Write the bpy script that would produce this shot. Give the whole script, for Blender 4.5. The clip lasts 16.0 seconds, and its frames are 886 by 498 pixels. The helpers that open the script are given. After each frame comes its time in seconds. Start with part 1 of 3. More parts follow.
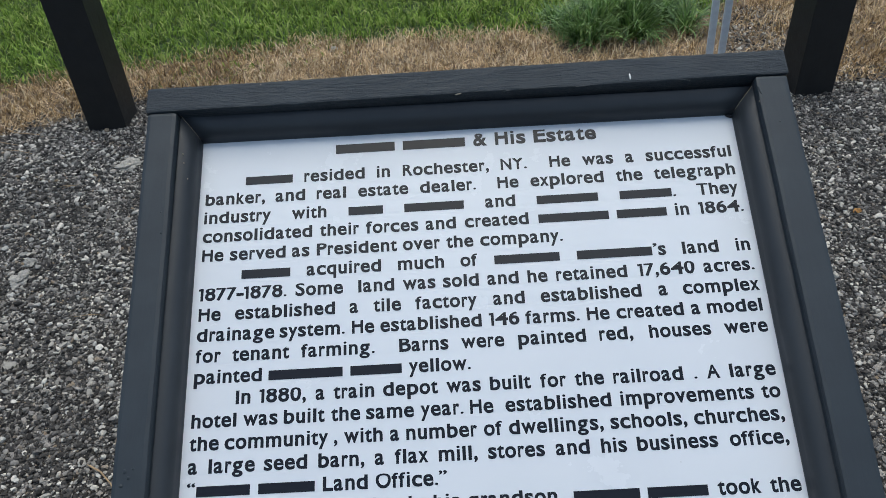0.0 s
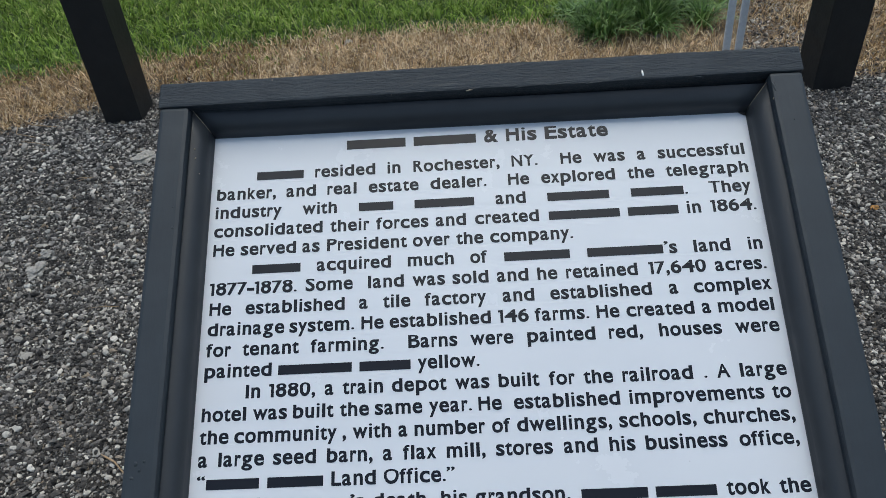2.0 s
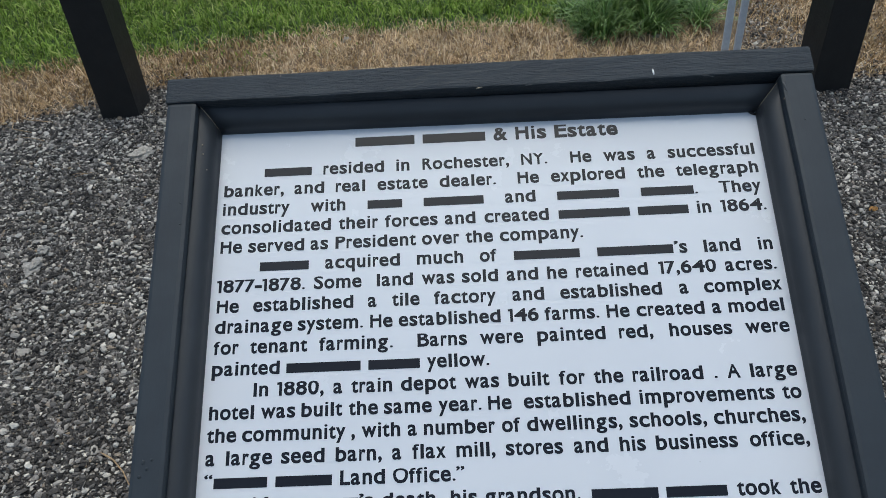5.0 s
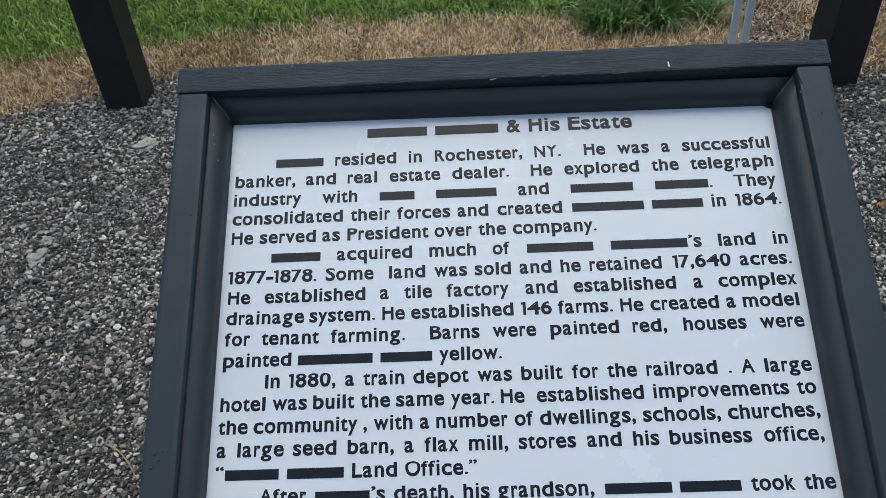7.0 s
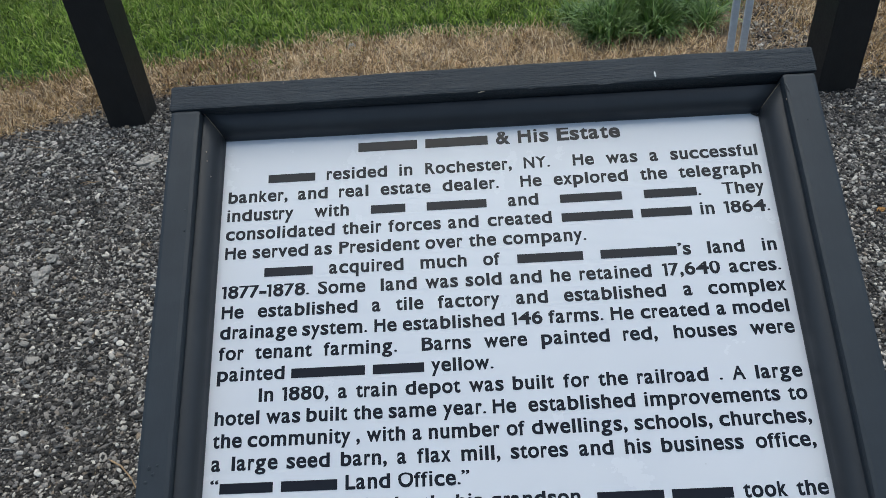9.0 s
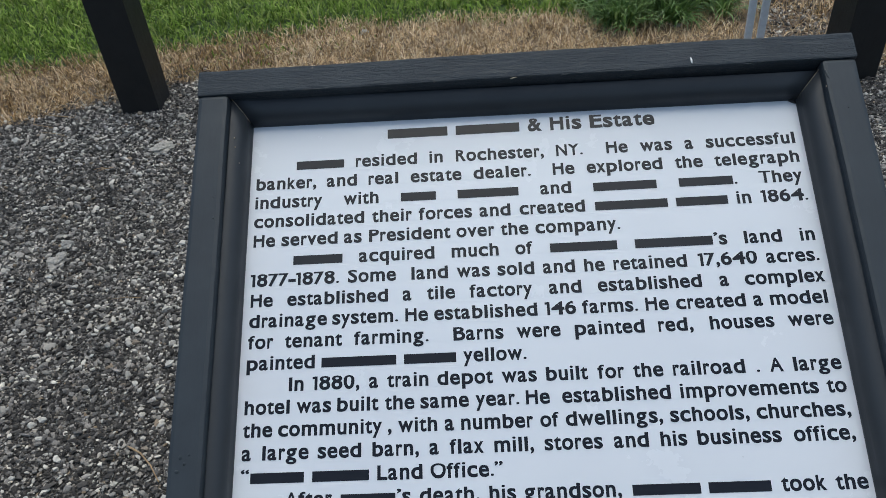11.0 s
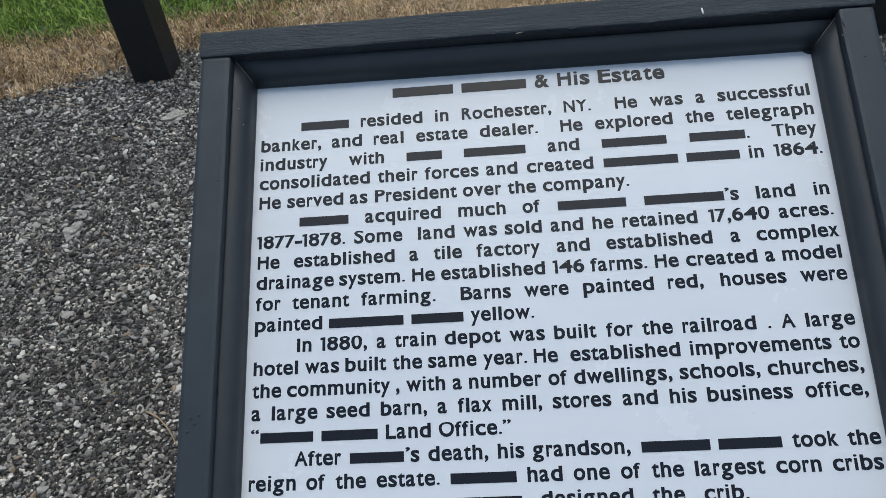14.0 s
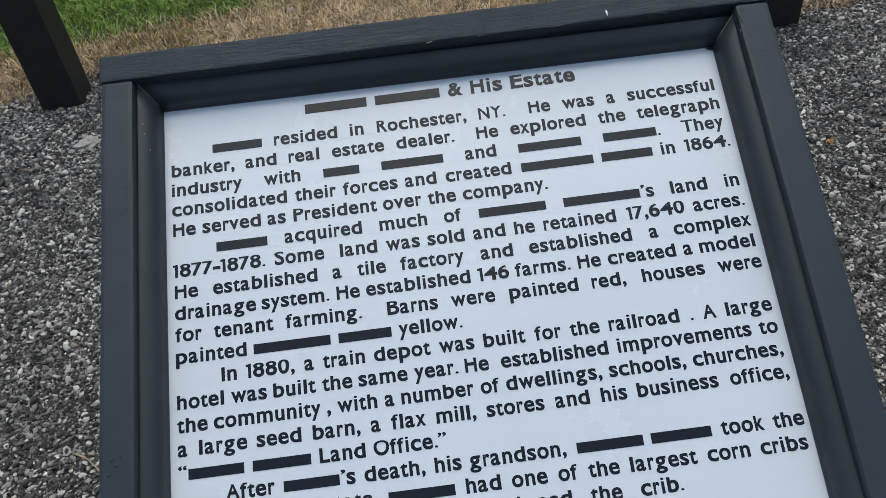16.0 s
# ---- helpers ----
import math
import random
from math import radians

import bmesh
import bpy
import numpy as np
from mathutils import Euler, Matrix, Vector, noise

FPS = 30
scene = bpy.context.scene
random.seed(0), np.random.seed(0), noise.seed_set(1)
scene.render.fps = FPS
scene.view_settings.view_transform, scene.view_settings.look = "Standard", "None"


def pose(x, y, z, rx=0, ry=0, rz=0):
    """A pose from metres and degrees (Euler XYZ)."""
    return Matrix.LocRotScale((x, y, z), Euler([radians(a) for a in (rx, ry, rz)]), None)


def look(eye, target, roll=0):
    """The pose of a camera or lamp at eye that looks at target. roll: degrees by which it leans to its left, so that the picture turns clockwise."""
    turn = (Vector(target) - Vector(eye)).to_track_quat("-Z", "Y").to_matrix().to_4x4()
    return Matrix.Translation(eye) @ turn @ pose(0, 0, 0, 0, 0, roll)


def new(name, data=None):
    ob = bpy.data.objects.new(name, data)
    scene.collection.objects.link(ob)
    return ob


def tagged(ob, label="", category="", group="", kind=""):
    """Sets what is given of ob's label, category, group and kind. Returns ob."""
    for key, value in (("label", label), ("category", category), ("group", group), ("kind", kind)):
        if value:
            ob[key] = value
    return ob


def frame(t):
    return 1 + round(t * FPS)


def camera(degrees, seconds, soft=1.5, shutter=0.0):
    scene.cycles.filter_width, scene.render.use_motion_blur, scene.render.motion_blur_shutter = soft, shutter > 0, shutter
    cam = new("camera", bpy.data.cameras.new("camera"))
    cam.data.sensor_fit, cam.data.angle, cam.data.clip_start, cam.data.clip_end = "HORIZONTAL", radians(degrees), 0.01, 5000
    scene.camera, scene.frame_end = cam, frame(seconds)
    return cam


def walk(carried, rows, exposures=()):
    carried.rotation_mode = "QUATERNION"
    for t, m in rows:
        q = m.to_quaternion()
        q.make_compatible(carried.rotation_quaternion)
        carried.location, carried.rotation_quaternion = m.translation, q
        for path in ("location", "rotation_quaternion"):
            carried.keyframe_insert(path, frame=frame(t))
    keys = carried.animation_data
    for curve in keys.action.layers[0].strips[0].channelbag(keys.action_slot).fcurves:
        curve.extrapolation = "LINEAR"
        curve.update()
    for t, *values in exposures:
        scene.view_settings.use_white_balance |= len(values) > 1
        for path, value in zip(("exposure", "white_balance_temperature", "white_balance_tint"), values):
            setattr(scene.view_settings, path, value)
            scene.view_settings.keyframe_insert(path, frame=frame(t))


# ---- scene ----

cam = camera(60.85, 16.0, soft=0.6)
# seconds, place in metres, turn in degrees
PATH = [
    (0, -0.0144, -0.7743, 1.2104, 52.751, 3.487, -0.930),
    (0.5, -0.0230, -0.7683, 1.2111, 52.633, 3.466, -0.592),
    (1, -0.0175, -0.7681, 1.2129, 52.525, 3.511, -0.226),
    (1.5, -0.0007, -0.7744, 1.2132, 52.383, 3.723, 0.179),
    (2, -0.0094, -0.7719, 1.2130, 52.288, 3.827, 0.177),
    (2.5, -0.0298, -0.7639, 1.2117, 52.187, 3.755, 0.022),
    (3, -0.0437, -0.7645, 1.2090, 52.147, 3.541, -0.165),
    (3.5, -0.0399, -0.7664, 1.2106, 52.189, 3.441, -0.122),
    (4, -0.0254, -0.7686, 1.2119, 52.301, 3.497, -0.016),
    (6.5, -0.0368, -0.7683, 1.2082, 51.780, 2.692, 0.018),
    (7, -0.0401, -0.7657, 1.2074, 51.723, 2.977, 0.244),
    (7.5, -0.0322, -0.7629, 1.2073, 51.886, 3.525, 0.349),
    (8, -0.0245, -0.7674, 1.2083, 52.293, 3.875, 0.432),
    (8.5, -0.0223, -0.7729, 1.2123, 52.557, 4.029, 0.336),
    (9, -0.0225, -0.7707, 1.2108, 52.576, 4.012, 0.110),
    (11.5, -0.0532, -0.7563, 1.2026, 51.014, 4.246, 0.819),
    (12, -0.0470, -0.7518, 1.1886, 50.246, 4.553, 1.032),
    (12.5, -0.0440, -0.7562, 1.1913, 49.929, 4.941, 1.445),
    (13, -0.0498, -0.7599, 1.1925, 49.822, 5.189, 1.638),
    (13.5, -0.0471, -0.7595, 1.1941, 49.434, 5.418, 1.518),
    (14, -0.0398, -0.7618, 1.1942, 49.327, 5.465, 1.197),
    (14.5, -0.0408, -0.7605, 1.1951, 49.344, 5.268, 0.624),
    (15, -0.0387, -0.7513, 1.1932, 49.199, 4.923, -0.188),
    (15.5, -0.0392, -0.7479, 1.1916, 49.012, 4.630, -1.423),
    (16, -0.0260, -0.7526, 1.1906, 49.380, 5.313, -5.019),
]
EXPOSURES = [(0.0, 0.44, 6290, 0), (0.8, 0.33, 6290, 0), (7.0, 0.34, 6290, 0), (16.0, 0.34, 6290, 0)]
walk(cam, [(t, pose(*rest)) for t, *rest in PATH], EXPOSURES)

# ---------------------------------------------------------------- world and light: a bright overcast day
world = bpy.data.worlds.new("overcast_sky")
scene.world = world
world.use_nodes = True
wn, wl = world.node_tree.nodes, world.node_tree.links
sky = wn.new("ShaderNodeTexSky")
sky.sky_type = "NISHITA"
sky.sun_disc = False
sky.sun_elevation = radians(78)
sky.sun_rotation = radians(12)
sky.air_density, sky.dust_density, sky.ozone_density = 1.0, 4.0, 1.0
wl.new(sky.outputs[0], wn["Background"].inputs[0])
wn["Background"].inputs[1].default_value = 0.14

sun_data = bpy.data.lights.new("sun", "SUN")
sun_data.energy, sun_data.angle, sun_data.color = 0.6, radians(60), (1.0, 0.985, 0.96)
sun = new("sun", sun_data)
sun.matrix_world = look((0.4, 2.0, 10.0), (0, 0, 0))

# ---------------------------------------------------------------- materials


def material(name):
    m = bpy.data.materials.new(name)
    m.use_nodes = True
    nodes = m.node_tree.nodes
    return m, nodes, m.node_tree.links, nodes["Principled BSDF"]


def node(nodes, kind, **inputs):
    n = nodes.new(kind)
    for key, value in inputs.items():
        n.inputs[key.replace("_", " ")].default_value = value
    return n


def ramp(nodes, stops):
    r = nodes.new("ShaderNodeValToRGB")
    while len(r.color_ramp.elements) < len(stops):
        r.color_ramp.elements.new(0.5)
    for e, (at, colour) in zip(r.color_ramp.elements, stops):
        e.position, e.color = at, (*colour, 1)
    return r


def bump(nodes, links, bsdf, source, strength, distance):
    b = node(nodes, "ShaderNodeBump", Strength=strength, Distance=distance)
    links.new(source, b.inputs["Height"])
    links.new(b.outputs[0], bsdf.inputs["Normal"])
    return b


def painted_wood(name, along, dark, light, rough=0.45, grain=0.5, depth=0.0006, stretch=10.0, twist=0.6):
    """Dark painted timber; the grain runs along the axis with that number, in the object's own space."""
    m, n, l, b = material(name)
    co = n.new("ShaderNodeTexCoord")
    mapping = n.new("ShaderNodeMapping")
    scale = [300.0, 300.0, 300.0]
    scale[along] = stretch
    mapping.inputs["Scale"].default_value = scale
    l.new(co.outputs["Object"], mapping.inputs[0])
    fibre = node(n, "ShaderNodeTexNoise", Scale=1.0, Detail=5.0, Roughness=0.65, Distortion=twist)
    l.new(mapping.outputs[0], fibre.inputs["Vector"])
    patch = node(n, "ShaderNodeTexNoise", Scale=14.0, Detail=4.0, Roughness=0.6)
    l.new(co.outputs["Object"], patch.inputs["Vector"])
    r = ramp(n, [(0.3, dark), (0.72, light)])
    l.new(patch.outputs[0], r.inputs[0])
    # tiny pale specks where the paint has chipped
    speck = node(n, "ShaderNodeTexVoronoi", Scale=60.0)
    l.new(co.outputs["Object"], speck.inputs["Vector"])
    sr = ramp(n, [(0.025, (1, 1, 1)), (0.05, (0, 0, 0))])
    l.new(speck.outputs["Distance"], sr.inputs[0])
    thin = ramp(n, [(0.62, (0, 0, 0)), (0.7, (0.5, 0.5, 0.5))])
    l.new(patch.outputs[0], thin.inputs[0])
    times = n.new("ShaderNodeMath")
    times.operation = "MULTIPLY"
    l.new(sr.outputs[0], times.inputs[0])
    l.new(thin.outputs[0], times.inputs[1])
    mix = n.new("ShaderNodeMix")
    mix.data_type = "RGBA"
    mix.inputs[7].default_value = (0.2, 0.19, 0.17, 1)
    l.new(times.outputs[0], mix.inputs[0])
    l.new(r.outputs[0], mix.inputs[6])
    l.new(mix.outputs[2], b.inputs["Base Color"])
    rr = ramp(n, [(0.3, (rough - 0.08,) * 3), (0.7, (rough + 0.1,) * 3)])
    l.new(fibre.outputs[0], rr.inputs[0])
    l.new(rr.outputs[0], b.inputs["Roughness"])
    b.inputs["Specular IOR Level"].default_value = 0.3
    lumps = node(n, "ShaderNodeTexNoise", Scale=55.0, Detail=3.0, Roughness=0.5)
    l.new(co.outputs["Object"], lumps.inputs["Vector"])
    both = n.new("ShaderNodeMath")
    both.operation = "ADD"
    l.new(fibre.outputs[0], both.inputs[0])
    l.new(lumps.outputs[0], both.inputs[1])
    bump(n, l, b, both.outputs[0], grain, depth)
    return m


PAINT_LO, PAINT_HI = (0.0235, 0.0300, 0.0372), (0.0320, 0.0405, 0.0490)
MAT_RAIL = painted_wood("charcoal_paint_grain_across", 0, PAINT_LO, PAINT_HI, 0.5, 0.9, 0.0020, 30.0, 1.4)
MAT_STILE = painted_wood("charcoal_paint_grain_along", 1, PAINT_LO, PAINT_HI, 0.48, 0.22, 0.0007, 40.0, 0.8)
MOULD_LO, MOULD_HI = (0.0270, 0.0310, 0.0365), (0.0350, 0.0395, 0.0455)
MAT_MOULD_X = painted_wood("moulding_paint_across", 0, MOULD_LO, MOULD_HI, 0.45, 0.12, 0.0004, 40.0, 0.8)
MAT_MOULD_Y = painted_wood("moulding_paint_along", 1, MOULD_LO, MOULD_HI, 0.45, 0.12, 0.0004, 40.0, 0.8)
MAT_POST = painted_wood("black_post_paint", 2, (0.0122, 0.0122, 0.0128), (0.0178, 0.0176, 0.0182), 0.5, 0.4, 0.0010, 25.0, 1.0)


def plain(name, colour, rough, vary=0.15, scale=40.0, metal=0.0, bumpy=0.0, depth=0.001, second=None, spec=0.5):
    m, n, l, b = material(name)
    co = n.new("ShaderNodeTexCoord")
    t = node(n, "ShaderNodeTexNoise", Scale=scale, Detail=5.0, Roughness=0.6)
    l.new(co.outputs["Object"], t.inputs["Vector"])
    lo = second or tuple(c * (1 - vary) for c in colour)
    hi = colour if second else tuple(min(1, c * (1 + vary)) for c in colour)
    r = ramp(n, [(0.3, lo), (0.7, hi)])
    l.new(t.outputs[0], r.inputs[0])
    l.new(r.outputs[0], b.inputs["Base Color"])
    b.inputs["Roughness"].default_value = rough
    b.inputs["Metallic"].default_value = metal
    b.inputs["Specular IOR Level"].default_value = spec
    if bumpy:
        bump(n, l, b, t.outputs[0], bumpy, depth)
    return m


def panel_material():
    m, n, l, b = material("white_printed_panel")
    co = n.new("ShaderNodeTexCoord")
    broad = node(n, "ShaderNodeTexNoise", Scale=5.0, Detail=3.0)
    l.new(co.outputs["Object"], broad.inputs["Vector"])
    base = ramp(n, [(0.3, (0.62, 0.64, 0.68)), (0.7, (0.65, 0.67, 0.708))])
    l.new(broad.outputs[0], base.inputs[0])
    # scattered specks of dirt
    dirt = node(n, "ShaderNodeTexVoronoi", Scale=26.0)
    l.new(co.outputs["Object"], dirt.inputs["Vector"])
    dot = ramp(n, [(0.018, (1, 1, 1)), (0.035, (0, 0, 0))])
    l.new(dirt.outputs["Distance"], dot.inputs[0])
    few = n.new("ShaderNodeSeparateColor")
    l.new(dirt.outputs["Color"], few.inputs[0])
    some = ramp(n, [(0.72, (0, 0, 0)), (0.9, (0.75, 0.75, 0.75))])
    l.new(few.outputs[0], some.inputs[0])
    times = n.new("ShaderNodeMath")
    times.operation = "MULTIPLY"
    l.new(dot.outputs[0], times.inputs[0])
    l.new(some.outputs[0], times.inputs[1])
    mix = n.new("ShaderNodeMix")
    mix.data_type = "RGBA"
    mix.inputs[7].default_value = (0.16, 0.15, 0.14, 1)
    l.new(times.outputs[0], mix.inputs[0])
    l.new(base.outputs[0], mix.inputs[6])
    l.new(mix.outputs[2], b.inputs["Base Color"])
    smear = node(n, "ShaderNodeTexNoise", Scale=9.0, Detail=6.0, Roughness=0.7)
    l.new(co.outputs["Object"], smear.inputs["Vector"])
    rr = ramp(n, [(0.3, (0.16, 0.16, 0.16)), (0.7, (0.3, 0.3, 0.3))])
    l.new(smear.outputs[0], rr.inputs[0])
    l.new(rr.outputs[0], b.inputs["Roughness"])
    return m


MAT_PANEL = panel_material()
MAT_INK = plain("printed_ink", (0.012, 0.014, 0.020), 0.14, 0.1, 20.0, spec=0.22)
MAT_BACKING = plain("raw_backing_board", (0.12, 0.1, 0.08), 0.8, 0.2, 20.0)
MAT_RAW = plain("bare_wood", (0.30, 0.25, 0.19), 0.8, 0.3, 300.0)
MAT_STAPLE = plain("pale_metal", (0.72, 0.72, 0.70), 0.4, 0.1, 200.0, 0.3)
MAT_GALV = plain("galvanised_steel", (0.60, 0.63, 0.67), 0.5, 0.12, 60.0, 0.2, 0.2, 0.0004)


def island_material(name, stops, rough=0.85, fine=0.25, scale=400.0, transmit=0.0, spec=0.3, broad=0.2, wide=5.0):
    """Each loose piece of the mesh takes its own colour; fine grain on top."""
    m, n, l, b = material(name)
    geo = n.new("ShaderNodeNewGeometry")
    r = ramp(n, stops)
    l.new(geo.outputs["Random Per Island"], r.inputs[0])
    co = n.new("ShaderNodeTexCoord")
    t = node(n, "ShaderNodeTexNoise", Scale=scale, Detail=3.0)
    l.new(co.outputs["Object"], t.inputs["Vector"])
    grain = ramp(n, [(0.25, (1 - fine,) * 3), (0.75, (1 + fine,) * 3)])
    l.new(t.outputs[0], grain.inputs[0])
    mix = n.new("ShaderNodeMix")
    mix.data_type, mix.blend_type = "RGBA", "MULTIPLY"
    mix.inputs[0].default_value = 1.0
    l.new(r.outputs[0], mix.inputs[6])
    l.new(grain.outputs[0], mix.inputs[7])
    t2 = node(n, "ShaderNodeTexNoise", Scale=wide, Detail=4.0, Roughness=0.6)
    l.new(co.outputs["Object"], t2.inputs["Vector"])
    stain = ramp(n, [(0.3, (1 - broad,) * 3), (0.7, (1 + broad,) * 3)])
    l.new(t2.outputs[0], stain.inputs[0])
    first, mix = mix, n.new("ShaderNodeMix")
    mix.data_type, mix.blend_type = "RGBA", "MULTIPLY"
    mix.inputs[0].default_value = 1.0
    l.new(first.outputs[2], mix.inputs[6])
    l.new(stain.outputs[0], mix.inputs[7])
    l.new(mix.outputs[2], b.inputs["Base Color"])
    b.inputs["Roughness"].default_value = rough
    b.inputs["Specular IOR Level"].default_value = spec
    if transmit:
        tr = n.new("ShaderNodeBsdfTranslucent")
        l.new(mix.outputs[2], tr.inputs[0])
        ms = n.new("ShaderNodeMixShader")
        ms.inputs[0].default_value = transmit
        l.new(b.outputs[0], ms.inputs[1])
        l.new(tr.outputs[0], ms.inputs[2])
        l.new(ms.outputs[0], n["Material Output"].inputs[0])
    return m


MAT_CHIP = island_material("grey_stone_chips", [(0.0, (0.020, 0.0178, 0.0164)), (0.4, (0.059, 0.0535, 0.049)), (0.7, (0.141, 0.129, 0.118)),
                                                (0.93, (0.275, 0.253, 0.229)), (1.0, (0.22, 0.165, 0.11))], 0.8, 0.3, 300.0)
MAT_PALE = island_material("pale_limestone_chips", [(0.0, (0.27, 0.25, 0.225)), (0.5, (0.45, 0.415, 0.362)), (1.0, (0.64, 0.595, 0.525))], 0.85, 0.15, 200.0)


def loose_material():
    """Pale limestone; every chip a little different."""
    m, n, l, b = material("loose_limestone")
    info = n.new("ShaderNodeObjectInfo")
    r = ramp(n, [(0.0, (0.22, 0.205, 0.185)), (0.5, (0.40, 0.38, 0.345)), (1.0, (0.60, 0.575, 0.53))])
    l.new(info.outputs["Random"], r.inputs[0])
    co = n.new("ShaderNodeTexCoord")
    t = node(n, "ShaderNodeTexNoise", Scale=2.5, Detail=5.0, Roughness=0.65)
    l.new(co.outputs["Object"], t.inputs["Vector"])
    grain = ramp(n, [(0.3, (0.72, 0.71, 0.69)), (0.7, (1.0, 1.0, 1.0))])
    l.new(t.outputs[0], grain.inputs[0])
    mix = n.new("ShaderNodeMix")
    mix.data_type, mix.blend_type = "RGBA", "MULTIPLY"
    mix.inputs[0].default_value = 1.0
    l.new(r.outputs[0], mix.inputs[6])
    l.new(grain.outputs[0], mix.inputs[7])
    l.new(mix.outputs[2], b.inputs["Base Color"])
    b.inputs["Roughness"].default_value = 0.85
    bump(n, l, b, t.outputs[0], 0.4, 0.002)
    return m


MAT_LOOSE = loose_material()
MAT_LAWN = island_material("lawn_blades", [(0.0, (0.058, 0.098, 0.014)), (0.35, (0.148, 0.236, 0.034)), (0.8, (0.275, 0.380, 0.074)), (1.0, (0.39, 0.42, 0.15))],
                           0.65, 0.2, 30.0, 0.3, 0.2, 0.40, 13.0)
MAT_CLUMP = island_material("coarse_grass_blades", [(0.0, (0.055, 0.105, 0.026)), (0.5, (0.14, 0.245, 0.062)), (1.0, (0.30, 0.41, 0.15))], 0.4, 0.1, 40.0, 0.3, 0.45, 0.3, 16.0)
MAT_STRAW = island_material("dead_grass_blades", [(0.0, (0.26, 0.165, 0.082)), (0.25, (0.45, 0.315, 0.172)), (0.7, (0.70, 0.53, 0.335)), (1.0, (0.84, 0.71, 0.51))],
                            0.75, 0.15, 80.0, 0.2, 0.2, 0.30, 8.0)
MAT_BROWN = island_material("rotted_grass_blades", [(0.0, (0.055, 0.029, 0.011)), (0.45, (0.21, 0.126, 0.051)), (0.8, (0.42, 0.285, 0.130)), (1.0, (0.64, 0.49, 0.28))],
                            0.75, 0.15, 80.0, 0.15, 0.3, 0.35, 12.0)


def bed_material():
    """Packed stone grit under the loose chips."""
    m, n, l, b = material("gravel_bed")
    co = n.new("ShaderNodeTexCoord")
    cells = node(n, "ShaderNodeTexVoronoi", Scale=120.0)
    l.new(co.outputs["Object"], cells.inputs["Vector"])
    one = n.new("ShaderNodeSeparateColor")
    l.new(cells.outputs["Color"], one.inputs[0])
    r = ramp(n, [(0.0, (0.020, 0.018, 0.017)), (0.5, (0.062, 0.057, 0.053)), (0.82, (0.14, 0.13, 0.12)), (1.0, (0.34, 0.32, 0.29))])
    l.new(one.outputs[0], r.inputs[0])
    l.new(r.outputs[0], b.inputs["Base Color"])
    b.inputs["Roughness"].default_value = 0.9
    dome = bump(n, l, b, cells.outputs["Distance"], 0.9, 0.006)
    dome.invert = True
    return m


MAT_BED = bed_material()
MAT_DRY = plain("dry_soil", (0.21, 0.15, 0.095), 0.95, 0.4, 70.0, 0.0, 0.8, 0.006, (0.075, 0.052, 0.034))
MAT_TURF = plain("turf_soil", (0.055, 0.095, 0.02), 0.95, 0.4, 30.0, 0.0, 0.8, 0.01, (0.022, 0.038, 0.010))

# ---------------------------------------------------------------- building helpers


def finish(name, bm, mat, parent=None, label="", smooth=False):
    me = bpy.data.meshes.new(name)
    bm.normal_update()
    bm.to_mesh(me)
    bm.free()
    for one in mat if isinstance(mat, (list, tuple)) else [mat]:
        me.materials.append(one)
    if smooth:
        me.shade_smooth()
    ob = new(name, me)
    if parent:
        ob.parent = parent
    if label:
        ob["label"] = label
    return ob


part = finish


def board(x0, x1, y0, y1, z0, z1, cuts=24, wobble=0.0006, bevel=0.002, seed=0):
    """A sawn board between those limits, with eased edges and a slightly uneven surface, cut along its longest side."""
    bm = bmesh.new()
    bmesh.ops.create_cube(bm, size=1.0)
    for v in bm.verts:
        v.co = Vector(((x0 + x1) / 2 + v.co.x * (x1 - x0), (y0 + y1) / 2 + v.co.y * (y1 - y0), (z0 + z1) / 2 + v.co.z * (z1 - z0)))
    bmesh.ops.bevel(bm, geom=bm.edges[:], offset=bevel, segments=2, affect="EDGES", profile=0.6)
    sides = (x1 - x0, y1 - y0, z1 - z0)
    axis = sides.index(max(sides))
    lo, hi = ((x0, x1), (y0, y1), (z0, z1))[axis]
    way = Vector([1.0 if k == axis else 0.0 for k in range(3)])
    for k in range(1, cuts):
        spot = lo + (hi - lo) * k / cuts
        bmesh.ops.bisect_plane(bm, geom=bm.verts[:] + bm.edges[:] + bm.faces[:], plane_co=way * spot, plane_no=way)
    for v in bm.verts:
        p = v.co * 9 + Vector((seed * 3.1, seed * 1.7, seed))
        off = noise.noise_vector(p) * wobble + noise.noise_vector(p * 6) * wobble * 0.5
        off[axis] = 0
        v.co += off
    return bm


def empty(name, m):
    ob = new(name)
    ob.matrix_world = m
    ob.empty_display_size = 0.05
    return ob


def ground_z(x, y):
    """Height of the uneven ground."""
    fade = max(0.0, 1.0 - max(abs(x), abs(y - 1)) / 6.0)
    return fade * (0.012 * noise.noise((x * 1.3, y * 1.3, 0.3)) + 0.006 * noise.noise((x * 4.1, y * 4.1, 2.7)))


def line_at(stops, x):
    xs, ys = zip(*stops)
    return float(np.interp(x, xs, ys))


